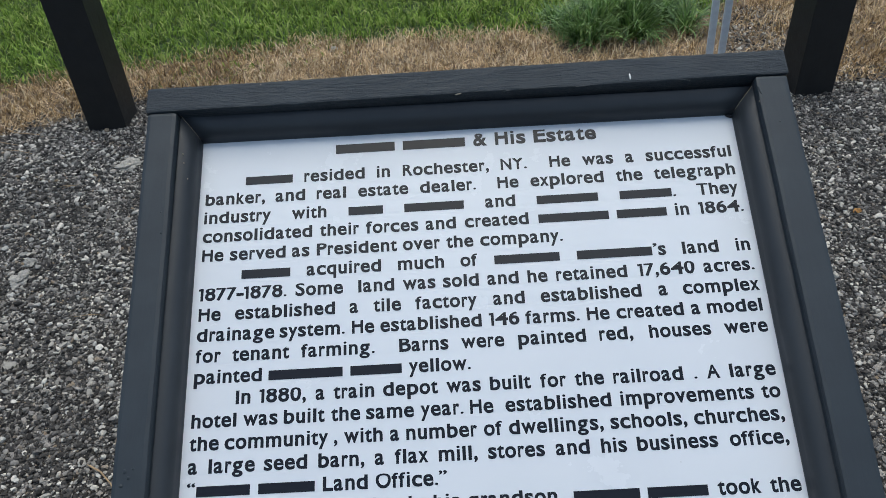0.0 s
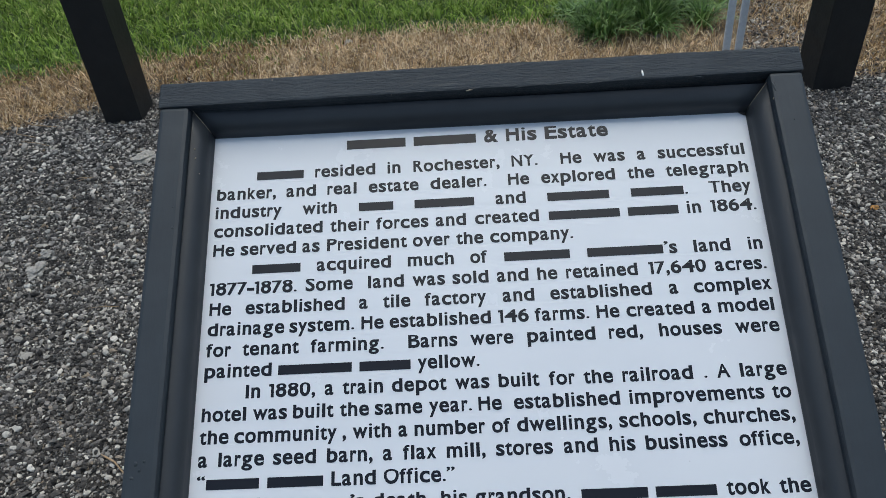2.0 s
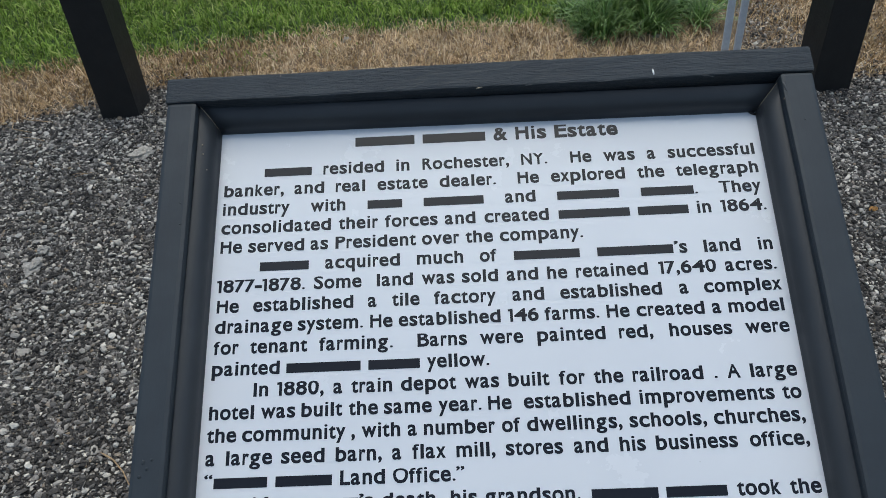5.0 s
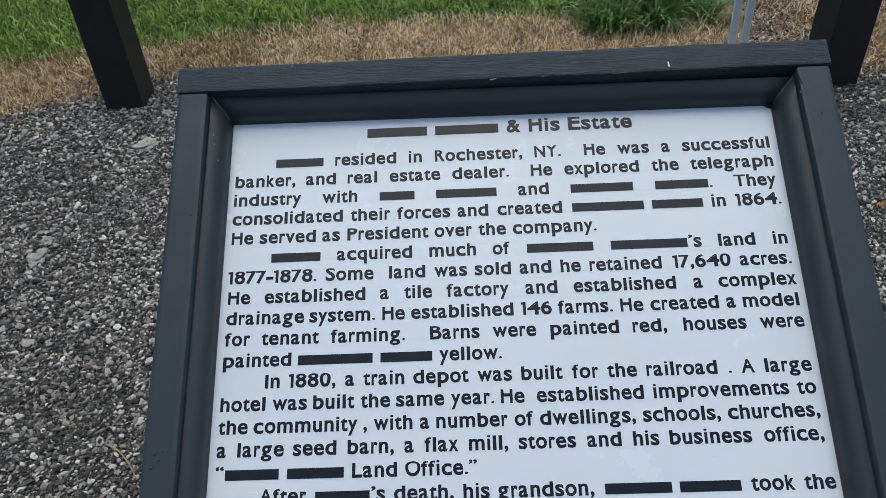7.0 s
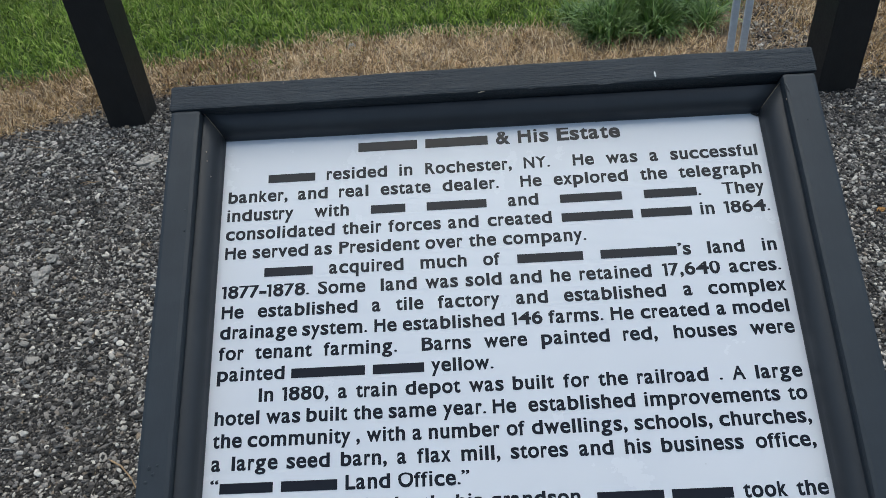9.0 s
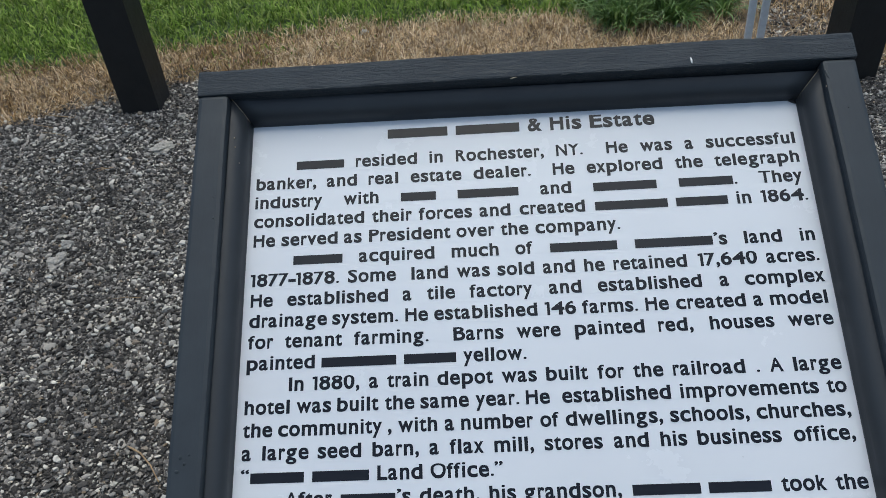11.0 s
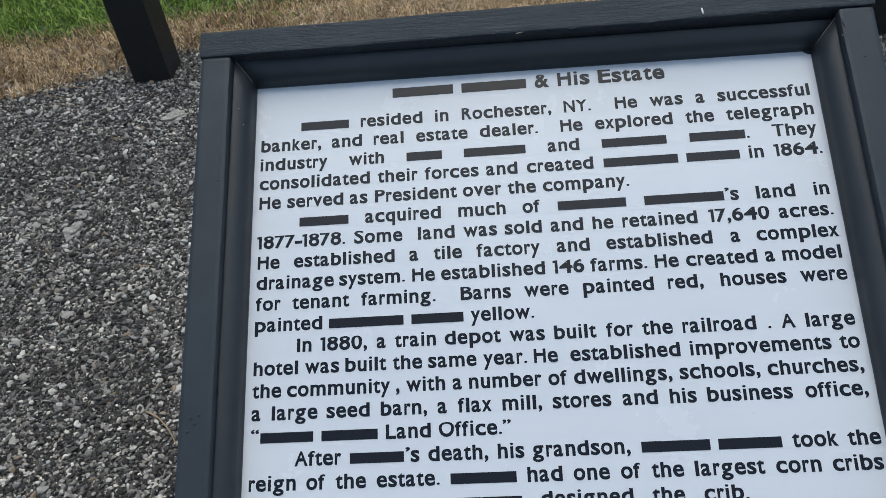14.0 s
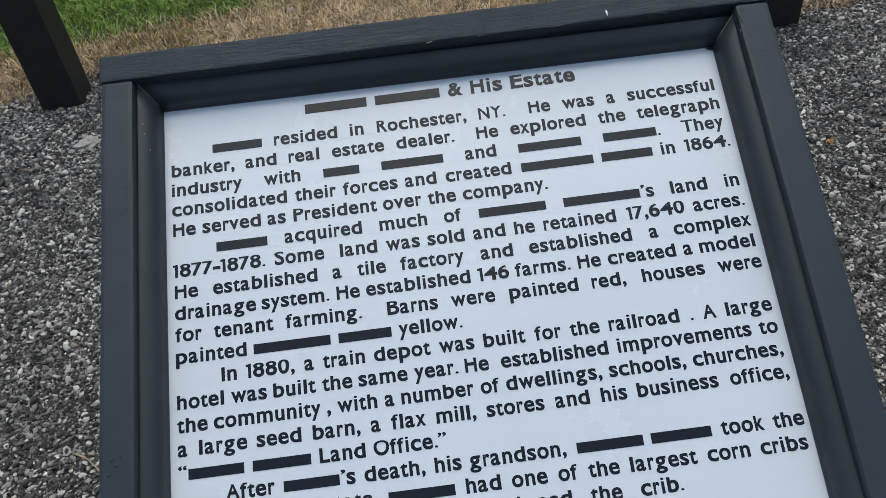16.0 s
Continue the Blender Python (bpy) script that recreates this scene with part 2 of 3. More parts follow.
GRAVEL_EDGE = [(-3.6, 1.35), (-1.80, 1.56), (-1.65, 1.63), (-1.47, 1.70), (-1.2, 1.86), (-0.7, 1.88), (0.0, 1.90), (0.9, 1.82), (1.15, 1.66), (1.32, 1.62), (1.53, 1.70), (3.4, 1.95)]
LAWN_EDGE = [(-3.6, 1.95), (-1.83, 2.07), (-1.55, 2.14), (-1.3, 2.155), (-0.99, 2.22), (-0.58, 2.33), (-0.1, 2.29), (0.24, 2.29), (0.46, 2.22), (1.0, 2.30), (1.23, 2.5), (1.43, 2.7), (1.8, 3.1), (3.4, 3.6)]


def edge_noise(x, y):
    return 0.035 * noise.noise((x * 5, y * 5, 7.0)) + 0.02 * noise.noise((x * 17, y * 17, 1.0))


def zone(x, y):
    """0 gravel, 1 dead grass, 2 lawn."""
    w = edge_noise(x, y)
    if y < line_at(GRAVEL_EDGE, x) + w:
        return 0
    return 1 if y < line_at(LAWN_EDGE, x) + w else 2


# ---------------------------------------------------------------- ground: one sheet out to the horizon


def build_ground():
    def lines(lo, hi, step):
        mid = list(np.arange(lo, hi + 1e-6, step))
        below, above, d = [], [], step
        a, b = lo, hi
        while d < 400:
            d *= 1.6
            a, b = a - d, b + d
            below.append(a)
            above.append(b)
        return below[::-1] + mid + above

    xs, ys = lines(-3.6, 3.4, 0.05), lines(-1.4, 4.2, 0.05)
    verts = [(x, y, ground_z(x, y)) for y in ys for x in xs]
    w = len(xs)
    faces = [(j * w + i, j * w + i + 1, (j + 1) * w + i + 1, (j + 1) * w + i) for j in range(len(ys) - 1) for i in range(w - 1)]
    me = bpy.data.meshes.new("ground")
    me.from_pydata(verts, [], faces)
    for mat in (MAT_BED, MAT_DRY, MAT_TURF):
        me.materials.append(mat)
    me.polygons.foreach_set("material_index", [zone((xs[k % (w - 1)] + xs[k % (w - 1) + 1]) / 2, (ys[k // (w - 1)] + ys[k // (w - 1) + 1]) / 2) for k in range(len(faces))])
    me.shade_smooth()
    tagged(new("ground", me), "level ground of gravel, dead grass and green lawn", "ground", kind="structure")


build_ground()

# ---------------------------------------------------------------- the information sign
WIDE, LONG = 0.61, 0.60
SIGN_TURN = pose(-WIDE / 2, 0, 0.796, 32.771) @ pose(0, 0, 0, 0, 0.872)
sign = tagged(empty("information_sign", SIGN_TURN), "low sloping sign with charcoal wooden frame and white printed panel", "sign")
FACE, BACK = 0.040, -0.046

top = part("top_rail", board(-0.3595, 0.3595, -0.0158, 0.0158, BACK, FACE + 0.0015, 80, 0.0012, 0.0025, 3), MAT_RAIL, sign, "charcoal painted rail with raised wood grain")
top.matrix_local = pose(0.306, 0.0388, 0, 0, 0, 0.5)
left = part("side_rail", board(-0.0515, -0.018, -LONG - 0.05, 0.0205, BACK, FACE, 30, 0.0007, 0.0048, 5), MAT_STILE, sign)
right = part("side_rail", board(0.6275, 0.6635, -LONG - 0.05, 0.0255, BACK, FACE, 30, 0.0007, 0.0042, 8), MAT_STILE, sign)
part("bottom_rail", board(-0.017, 0.628, -LONG - 0.05, -LONG - 0.018, BACK, FACE, 30, 0.0007, 0.003, 9), MAT_RAIL, sign)


def profile(reach, rise):
    """Outline of a rounded strip: distance outwards from the panel, height over it."""
    pts = [(0.0, 0.0015), (0.0003, 0.12 * rise)]
    for k in range(11):
        u = k / 10
        a = radians(90 * u)
        pts.append((0.0006 + 0.95 * reach * (0.1 * u + 0.9 * (1 - math.cos(a))), rise * (0.15 + 0.85 * (0.12 * u + 0.88 * math.sin(a) ** 0.62))))
    pts.append((reach, rise))
    return pts


def moulding(a, b, inward, reach, rise, mat, near, far):
    """A mitred strip along the panel's edge from a to b; near and far: how much each end lengthens with the profile."""
    a, b, inward = Vector(a), Vector(b), Vector(inward)
    way = (b - a).normalized()
    bm = bmesh.new()
    pts = profile(reach, rise) + [(reach, -0.004), (0.0, -0.004)]
    rings = []
    steps = 24
    for k in range(steps + 1):
        ring = []
        for s, w in pts:
            p0, p1 = a - way * s * near, b + way * s * far
            p = p0.lerp(p1, k / steps) - inward * s
            wob = 0.0003 * noise.noise((k * 0.9, s * 200, w * 90))
            ring.append(bm.verts.new((p.x, p.y, w + wob)))
        rings.append(ring)
    n = len(pts)
    for r0, r1 in zip(rings, rings[1:]):
        for i in range(n):
            bm.faces.new((r0[i], r0[(i + 1) % n], r1[(i + 1) % n], r1[i]))
    bm.faces.new(rings[0][::-1])
    bm.faces.new(rings[-1])
    bmesh.ops.recalc_face_normals(bm, faces=bm.faces[:])
    return part("moulding", bm, mat, sign, smooth=True)


REACH, RISE = 0.0178, 0.029
moulding((0, 0, 0), (WIDE, 0, 0), (0, -1, 0), 0.021, 0.026, MAT_MOULD_X, 0.85, 0.88)
m_left = moulding((0, -LONG, 0), (0, 0, 0), (1, 0, 0), REACH, RISE, MAT_MOULD_Y, 1, 1.18)
m_right = moulding((WIDE, -LONG, 0), (WIDE, 0, 0), (-1, 0, 0), 0.0185, RISE, MAT_MOULD_Y, 1, 1.14)
moulding((0, -LONG, 0), (WIDE, -LONG, 0), (0, 1, 0), REACH, RISE, MAT_MOULD_X, 1, 1)


def mitre_line(corner, side, owner, reach, up):
    """The pale open joint where two strips meet."""
    bm = bmesh.new()
    pts = profile(reach, RISE)[2:]
    rows = []
    for s, w in pts:
        c = Vector((corner[0] - side * s, corner[1] + s * up, w + 0.0006))
        rows.append((bm.verts.new(c + Vector((-side * 0.0002, -0.0002, 0))), bm.verts.new(c + Vector((side * 0.0002, 0.0002, 0.0003)))))
    for (a, b), (c, d) in zip(rows, rows[1:]):
        bm.faces.new((a, b, d, c))
    part("mitre_joint", bm, MAT_RAW, owner, "pale crack of bare wood in the mitre")


mitre_line((0, 0), 1, m_left, REACH, 1.18)
mitre_line((WIDE, 0), -1, m_right, 0.0185, 1.14)

bm = board(-0.016, WIDE + 0.017, -LONG - 0.016, 0.018, -0.012, 0.0, 1, 0.0, 0.0008)
panel = part("panel", bm, MAT_PANEL, sign, "glossy white panel printed with dark lettering")
part("backing", board(-0.0165, WIDE + 0.018, -LONG - 0.0165, 0.018, -0.03, -0.013, 1, 0.0, 0.001), MAT_BACKING, sign)

# paint chips, a staple and a dark blob of sealant
bm = bmesh.new()
bmesh.ops.create_icosphere(bm, subdivisions=2, radius=1)
bmesh.ops.transform(bm, matrix=pose(0.4893, 0.0325, FACE + 0.0014, 0, 0, 4) @ Matrix.Diagonal((0.0011, 0.0042, 0.0008, 1)), verts=bm.verts)
part("staple", bm, MAT_STAPLE, sign, "pale staple in the top rail", True)
bm = bmesh.new()
bmesh.ops.create_icosphere(bm, subdivisions=2, radius=1)
bmesh.ops.transform(bm, matrix=pose(0.6290, -0.0030, FACE - 0.003, 0, 40, -30) @ Matrix.Diagonal((0.0008, 0.0042, 0.0009, 1)), verts=bm.verts)
part("paint_chip", bm, MAT_RAW, sign, "bare chip on the rail's inner edge", True)
bm = bmesh.new()
bmesh.ops.create_icosphere(bm, subdivisions=2, radius=1)
bmesh.ops.transform(bm, matrix=pose(WIDE - 0.004, -0.0015, 0.0012, 0, 0, -28) @ Matrix.Diagonal((0.0055, 0.0018, 0.0016, 1)), verts=bm.verts)
part("sealant", bm, MAT_POST, sign, "black blob of sealant in the corner", True)

# paint runs, blisters and pale specks on the frame, with painted highlights on the top rail
for x, y, z, long, wide, pale in [(-0.0222, -0.0420, FACE - 0.0014, 0.0012, 0.0009, True), (-0.0120, -0.0270, 0.0285, 0.0009, 0.0007, True),
                                  (-0.0105, -0.0380, 0.0280, 0.0009, 0.0007, True), (-0.0060, -0.0560, 0.0250, 0.0008, 0.0006, True),
                                  (-0.0245, -0.1250, FACE, 0.0012, 0.0011, False), (-0.0262, -0.1010, FACE, 0.0009, 0.0008, False),
                                  (-0.0225, -0.2420, FACE - 0.0010, 0.0040, 0.0013, False), (-0.0222, -0.2560, FACE - 0.0010, 0.0030, 0.0015, False),
                                  (-0.0228, -0.2750, FACE - 0.0010, 0.0052, 0.0012, False), (-0.0224, -0.3010, FACE - 0.0010, 0.0030, 0.0012, False),
                                  (-0.0390, -0.3660, FACE, 0.0024, 0.0018, False), (-0.0350, -0.3720, FACE, 0.0017, 0.0014, False),
                                  (-0.0415, -0.3790, FACE, 0.0016, 0.0020, False), (-0.0310, -0.3640, FACE, 0.0013, 0.0012, False),
                                  # these two pale marks paint the highlights along the top rail's lower edge
                                  (0.2969, 0.0226, FACE + 0.0008, 0.0008, 0.0042, True), (0.2099, 0.0232, FACE, 0.0016, 0.0006, True),
                                  (0.0750, 0.0485, FACE + 0.0014, 0.0008, 0.0006, True), (0.3530, 0.0235, FACE + 0.0006, 0.0008, 0.0060, False),
                                  (0.4350, 0.0240, FACE + 0.0006, 0.0009, 0.0090, False), (0.5450, 0.0255, FACE + 0.0006, 0.0008, 0.0110, False),
                                  (0.6440, -0.0330, FACE, 0.0010, 0.0009, False), (0.6300, 0.0080, FACE - 0.0005, 0.0060, 0.0012, False)]:
    bm = bmesh.new()
    bmesh.ops.create_icosphere(bm, subdivisions=2, radius=1)
    bmesh.ops.transform(bm, matrix=pose(x, y, z, 0, 0, 12 * math.sin(900 * y)) @ Matrix.Diagonal((wide, long, 0.0007, 1)), verts=bm.verts)
    part("pale_speck" if pale else "paint_blister", bm, MAT_RAW if pale else MAT_STILE, sign, "pale speck, bare wood or a painted edge highlight" if pale else "raised blister in the paint", True)

# legs under the sign, down to the ground
for x in (-0.2, 0.2):
    bm = board(x - 0.044, x + 0.044, -0.26, -0.17, -0.12, 0.588, 6, 0.0008, 0.003, x * 10)
    bmesh.ops.transform(bm, matrix=SIGN_TURN.inverted(), verts=bm.verts)
    part("leg", bm, MAT_STILE, sign)

# ---------------------------------------------------------------- lettering on the panel
CAP, PITCH, FIRST = 0.0131, 0.0223, -0.0562


def word_mesh(text, bold):
    cu = bpy.data.curves.new("letters", "FONT")
    cu.body, cu.size, cu.resolution_u = text, 1.0, 4
    cu.offset, cu.extrude = bold, 0.008
    ob = bpy.data.objects.new("letters", cu)
    me = bpy.data.meshes.new_from_object(ob)
    bpy.data.objects.remove(ob)
    return me


BOLD = 0.026
EM = 0.01917  # body size of the print
# widths of the letters in thousandths of the body size: a wide geometric sans serif
WIDTHS = dict(zip("abcdefghijklmnopqrstuvwxyz", (564, 655, 582, 668, 586, 358, 655, 616, 296, 300, 530, 304, 932, 607, 630, 696, 620, 396, 502, 379, 597, 544, 798, 508, 512, 514)))
WIDTHS |= dict(zip("ABEHILNOPRSTY", (702, 704, 640, 736, 300, 586, 750, 841, 630, 640, 584, 664, 634)))
WIDTHS |= dict(zip("0146789", (640, 340, 715, 645, 572, 646, 645)))
WIDTHS |= {".": 248, ",": 276, "-": 418, "\u2019": 240, "\u201c": 436, "\u201d": 428, "&": 715}
STEM_LEFT, ROUND_LEFT = "bhiklmnpruBEHILNPR.,", "acdegoqsOS0689&"
STEM_RIGHT, ROUND_RIGHT = "adghilmnquHIN.,1", "bceopsOS06&8"
GLYPHS = {}


def extent(me, axis):
    values = [v.co[axis] for v in me.vertices]
    return min(values), max(values)


CAP_EM = extent(word_mesh("H", 0.0), 1)[1]
LOW_EM = extent(word_mesh("x", 0.0), 1)[1]
LOW_SHARE = 0.775  # height of the small letters against the capitals


def letter_height(y):
    """Raises the small letters to the height that the print's typeface gives them; y is in capital heights."""
    low = LOW_EM / CAP_EM
    if y <= 0:
        return y
    if y <= low:
        return y * LOW_SHARE / low
    return LOW_SHARE + (y - low) * (1 - LOW_SHARE) / (1 - low)


def bearings(c):
    if c == "1":
        return 12, 68
    if c in ".,":
        return 43, 43
    a = 65 if c in STEM_LEFT else 30 if c in ROUND_LEFT else 5
    b = 60 if c in STEM_RIGHT else 28 if c in ROUND_RIGHT else 3
    return a, b


def word_width(piece, em):
    return (sum(WIDTHS[c] for c in piece) - bearings(piece[0])[0] - bearings(piece[-1])[1]) * em / 1000


def set_word(bm, piece, x, y, rise, em, cap, bold):
    """Letters of one word, the first one's ink beginning at x."""
    pen = x - bearings(piece[0])[0] * em / 1000
    for c in piece:
        me = GLYPHS.setdefault((c, bold), None) or word_mesh(c, bold)
        GLYPHS[(c, bold)] = me
        a, b = bearings(c)
        lo, hi = extent(me, 0)
        floor, ceiling = extent(me, 1)
        if c == "i":  # the dot stands clear of the stem
            heights = sorted({round(v.co.y, 4) for v in me.vertices if v.co.y > 0.6 * LOW_EM})
            dot = next((p + q) / 2 for p, q in zip(heights, heights[1:]) if q - p > 0.012)
            dot_low = min(h for h in heights if h > dot)
        a = 118 if c == "1" else a  # room for the flag
        start, ink = pen + a * em / 1000, (WIDTHS[c] - a - b) * em / 1000
        count = len(bm.verts)
        bm.from_mesh(me)
        bm.verts.ensure_lookup_table()
        for v in bm.verts[count:]:
            gx = start + (v.co.x - lo) / (hi - lo) * ink
            up = cap * letter_height(v.co.y / CAP_EM)
            if c == "i" and v.co.y > dot:
                up = cap * (0.885 + 0.175 * (v.co.y - dot_low) / (ceiling - dot_low))
            if c == ".":
                up = cap * 0.17 * (v.co.y - floor) / (ceiling - floor)
            v.co = Vector((gx, y + rise * gx / WIDE + up, 0.0002 + v.co.z * cap / CAP_EM))
        if c == "1":  # the flag at the figure's head
            for v in bmesh.ops.create_cube(bm, size=1.0)["verts"]:
                gx = start - (0.5 - v.co.x) * 0.11 * em
                v.co = Vector((gx, y + rise * gx / WIDE + cap * (0.91 + v.co.y * 0.18), 0.0002 + v.co.z * 0.0003))
        pen += WIDTHS[c] * em / 1000


def text_line(text, y, rise, starts, cap=CAP, em=EM, bold=BOLD):
    """One printed line, word by word; <w> is a plain bar w millimetres wide; rise: by how much the line climbs over the panel's width.
    starts: where each word begins, in millimetres, or the line's two ends, between which its words spread evenly."""
    words = []
    for token in text.split(" "):
        pieces, at, rest = [], 0.0, token
        while rest:
            if rest[0] == "<":
                inner, rest = rest[1:].split(">", 1)
                pieces.append(("", at, float(inner) / 1000))
            else:
                cut = rest.find("<")
                piece, rest = (rest, "") if cut < 0 else (rest[:cut], rest[cut:])
                pieces.append((piece, at, word_width(piece, em)))
            at += pieces[-1][2] + 0.0014
        words.append((pieces, at - 0.0014))
    places = [v / 1000 for v in starts]
    if len(places) != len(words):
        first, last = places
        gap = (last - first - sum(w for _, w in words)) / (len(words) - 1)
        places = [first + k * gap + sum(w for _, w in words[:k]) for k in range(len(words))]
    for (pieces, _), x in zip(words, places):
        for piece, at, w in pieces:
            bm = bmesh.new()
            px = x + at
            if piece:
                set_word(bm, piece, px, y, rise, em, cap, bold)
                part("printed_word", bm, MAT_INK, panel)
            else:
                bmesh.ops.create_cube(bm, size=1.0)
                for v in bm.verts:
                    gx = px + (v.co.x + 0.5) * w
                    v.co = Vector((gx, y + rise * gx / WIDE + (v.co.y + 0.5) * cap * 0.76, 0.0002 + v.co.z * 0.0003))
                part("printed_bar", bm, MAT_INK, panel)


def body_line(k, text, starts):
    text_line(text, FIRST - PITCH * k, 0.0044 - 0.0036 * k / 17, starts)


text_line("<67.6> <71.4> & His Estate", -0.0236, 0.004, (153.9, 452.5), 0.0150, 0.0242, 0.03)
body_line(0, "<53.4> resided in Rochester, NY. He was a successful", (51.4, 118, 200.3, 229.9, 341, 396.1, 433.1, 481.8, 504.9))
body_line(1, "banker, and real estate dealer. He explored the telegraph", (6.9, 85.8, 132.3, 179, 248.5, 335.7, 372.6, 468.6, 511.2))
body_line(2, "industry with <38.5> <66.4> and <68.1> <57.6>. They", (6.7, 104.6, 168, 230.2, 320.3, 377.7, 469.9, 555.7))
body_line(3, "consolidated their forces and created <77.5> <54.8> in 1864.", (6.5, 136.3, 187.3, 253.1, 296.4, 377.6, 464, 528.3, 554.2))
body_line(4, "He served as President over the company.", (7.2, 37.7, 105.8, 133.1, 227.4, 274.9, 311.9))
body_line(5, "<53.0> acquired much of <70.6> <81.1>\u2019s land in", (51.5, 122.3, 221.5, 289.1, 325.9, 415.2, 529.1, 586.8))
body_line(6, "1877-1878. Some land was sold and he retained 17,640 acres.", (6.3, 110.6, 178.2, 226.1, 269.1, 316.8, 360, 390.6, 478.4, 548.2))
body_line(7, "He established a tile factory and established a complex", (7.7, 46.5, 168.7, 194.2, 238.8, 321.5, 371.9, 496.9, 522.6))
body_line(8, "drainage system. He established 146 farms. He created a model", (7.2, 94.8, 171.2, 201.1, 315.8, 354, 418.6, 449.5, 527.8, 544.7))
body_line(9, "for tenant farming. Barns were painted red, houses were", (7.3, 45.7, 117.9, 220.4, 285.2, 344.5, 428.9, 480.8, 558.7))
body_line(10, "painted <76.8> <53.1> yellow.", (7.2, 84.5, 169.3, 229.7))
body_line(11, "In 1880, a train depot was built for the railroad . A large", (51.7, 75.9, 133.5, 151.9, 202.6, 267.6, 312, 363.4, 398.6, 437.9, 519.8, 532.7, 556.3))
body_line(12, "hotel was built the same year. He established improvements to", (7.5, 60.2, 101.5, 149.5, 185.1, 240.3, 290.4, 326.1, 442.3, 584.4))
body_line(13, "the community , with a number of dwellings, schools, churches,", (7, 42.4, 152.4, 162.6, 208.8, 225.1, 302.9, 327.9, 429.5, 512.8))
body_line(14, "a large seed barn, a flax mill, stores and his business office,", (7.1, 27.6, 82.8, 137, 193.1, 213.1, 256.7, 305.5, 372.6, 417.6, 453.1, 544.6))
body_line(15, "\u201c<53> <55.7> Land Office.\u201d", (7.2, 78, 141.8, 193.7))
body_line(16, "After <53.0>\u2019s death, his grandson, <64.0> <58.3> took the", (51.5, 106.2, 182.7, 249.8, 282.7, 385.8, 457.4, 525.2, 575.7))
body_line(17, "reign of the estate. <62.9> had one of the largest corn cribs", (7, 603.5))
body_line(18, "<40> <52> <26> <12.7> <62.4> designed the crib.", (7, 478.9))

# ---------------------------------------------------------------- black posts and the grey stakes


def build_post(x, y, turn, tall, seed):
    p = tagged(empty("post", pose(x, y, 0, 0, 0, turn)), "square black painted wooden post set in gravel", "post", "posts behind the sign")
    part("shaft", board(-0.066, 0.066, -0.066, 0.066, -0.2, tall, 30, 0.0012, 0.003, seed), MAT_POST, p)
    bm = board(-0.073, 0.073, -0.073, 0.073, tall + 0.0005, tall + 0.02, 1, 0.0, 0.004)
    part("cap", bm, MAT_POST, p)
    return p


build_post(-1.238, 1.697, 0.5, 2.2, 2)
build_post(1.205, 1.629, 4.5, 2.2, 6)


def build_stake(x, y, lean):
    s = tagged(empty("metal_stake", pose(x, y, 0, 0, lean, 0)), "thin grey galvanised metal stake in dry grass", "stake", "pair of stakes")
    bm = bmesh.new()
    outline = [(-0.0125, -0.004), (-0.0105, -0.006), (0.0105, -0.006), (0.0125, -0.004), (0.0125, 0.006), (0.009, 0.006), (0.009, -0.001), (-0.009, -0.001), (-0.009, 0.006), (-0.0125, 0.006)]
    low = [bm.verts.new((a, b, -0.15)) for a, b in outline]
    high = [bm.verts.new((a, b, 1.3)) for a, b in outline]
    for i in range(len(outline)):
        j = (i + 1) % len(outline)
        bm.faces.new((low[i], low[j], high[j], high[i]))
    bm.faces.new(low[::-1])
    bm.faces.new(high)
    part("channel", bm, MAT_GALV, s)


build_stake(0.953, 1.89, -1.6)
build_stake(0.999, 1.895, -0.8)

# ---------------------------------------------------------------- gravel: many loose chips
rng = np.random.default_rng(7)


def ico():
    bm = bmesh.new()
    bmesh.ops.create_icosphere(bm, subdivisions=1, radius=1.0)
    v = np.array([p.co[:] for p in bm.verts])
    bm.verts.index_update()
    f = np.array([[q.index for q in face.verts] for face in bm.faces])
    bm.free()
    return v, f


def rotations(n, flat):
    """Random turns; flat near 1 keeps pieces lying on their broad side."""
    a, b, c = rng.uniform(0, 2 * np.pi, n), rng.normal(0, 0.9 * (1 - flat) + 0.18, n), rng.normal(0, 0.9 * (1 - flat) + 0.18, n)
    ca, sa, cb, sb, cc, sc = np.cos(a), np.sin(a), np.cos(b), np.sin(b), np.cos(c), np.sin(c)
    o, i = np.zeros(n), np.ones(n)
    rz = np.stack([ca, -sa, o, sa, ca, o, o, o, i], -1).reshape(n, 3, 3)
    rx = np.stack([i, o, o, o, cb, -sb, o, sb, cb], -1).reshape(n, 3, 3)
    ry = np.stack([cc, o, sc, o, i, o, -sc, o, cc], -1).reshape(n, 3, 3)
    return rz @ rx @ ry


def mesh_from_arrays(name, verts, faces, mats, index=None):
    me = bpy.data.meshes.new(name)
    me.vertices.add(len(verts))
    me.vertices.foreach_set("co", verts.astype(np.float32).ravel())
    k = faces.shape[1]
    me.loops.add(faces.size)
    me.loops.foreach_set("vertex_index", faces.astype(np.int32).ravel())
    me.polygons.add(len(faces))
    me.polygons.foreach_set("loop_start", np.arange(0, faces.size, k, dtype=np.int32))
    me.polygons.foreach_set("loop_total", np.full(len(faces), k, dtype=np.int32))
    for m in mats:
        me.materials.append(m)
    if index is not None:
        me.polygons.foreach_set("material_index", index.astype(np.int32))
    me.update(calc_edges=True)
    me.validate()
    me.shade_flat()
    return me


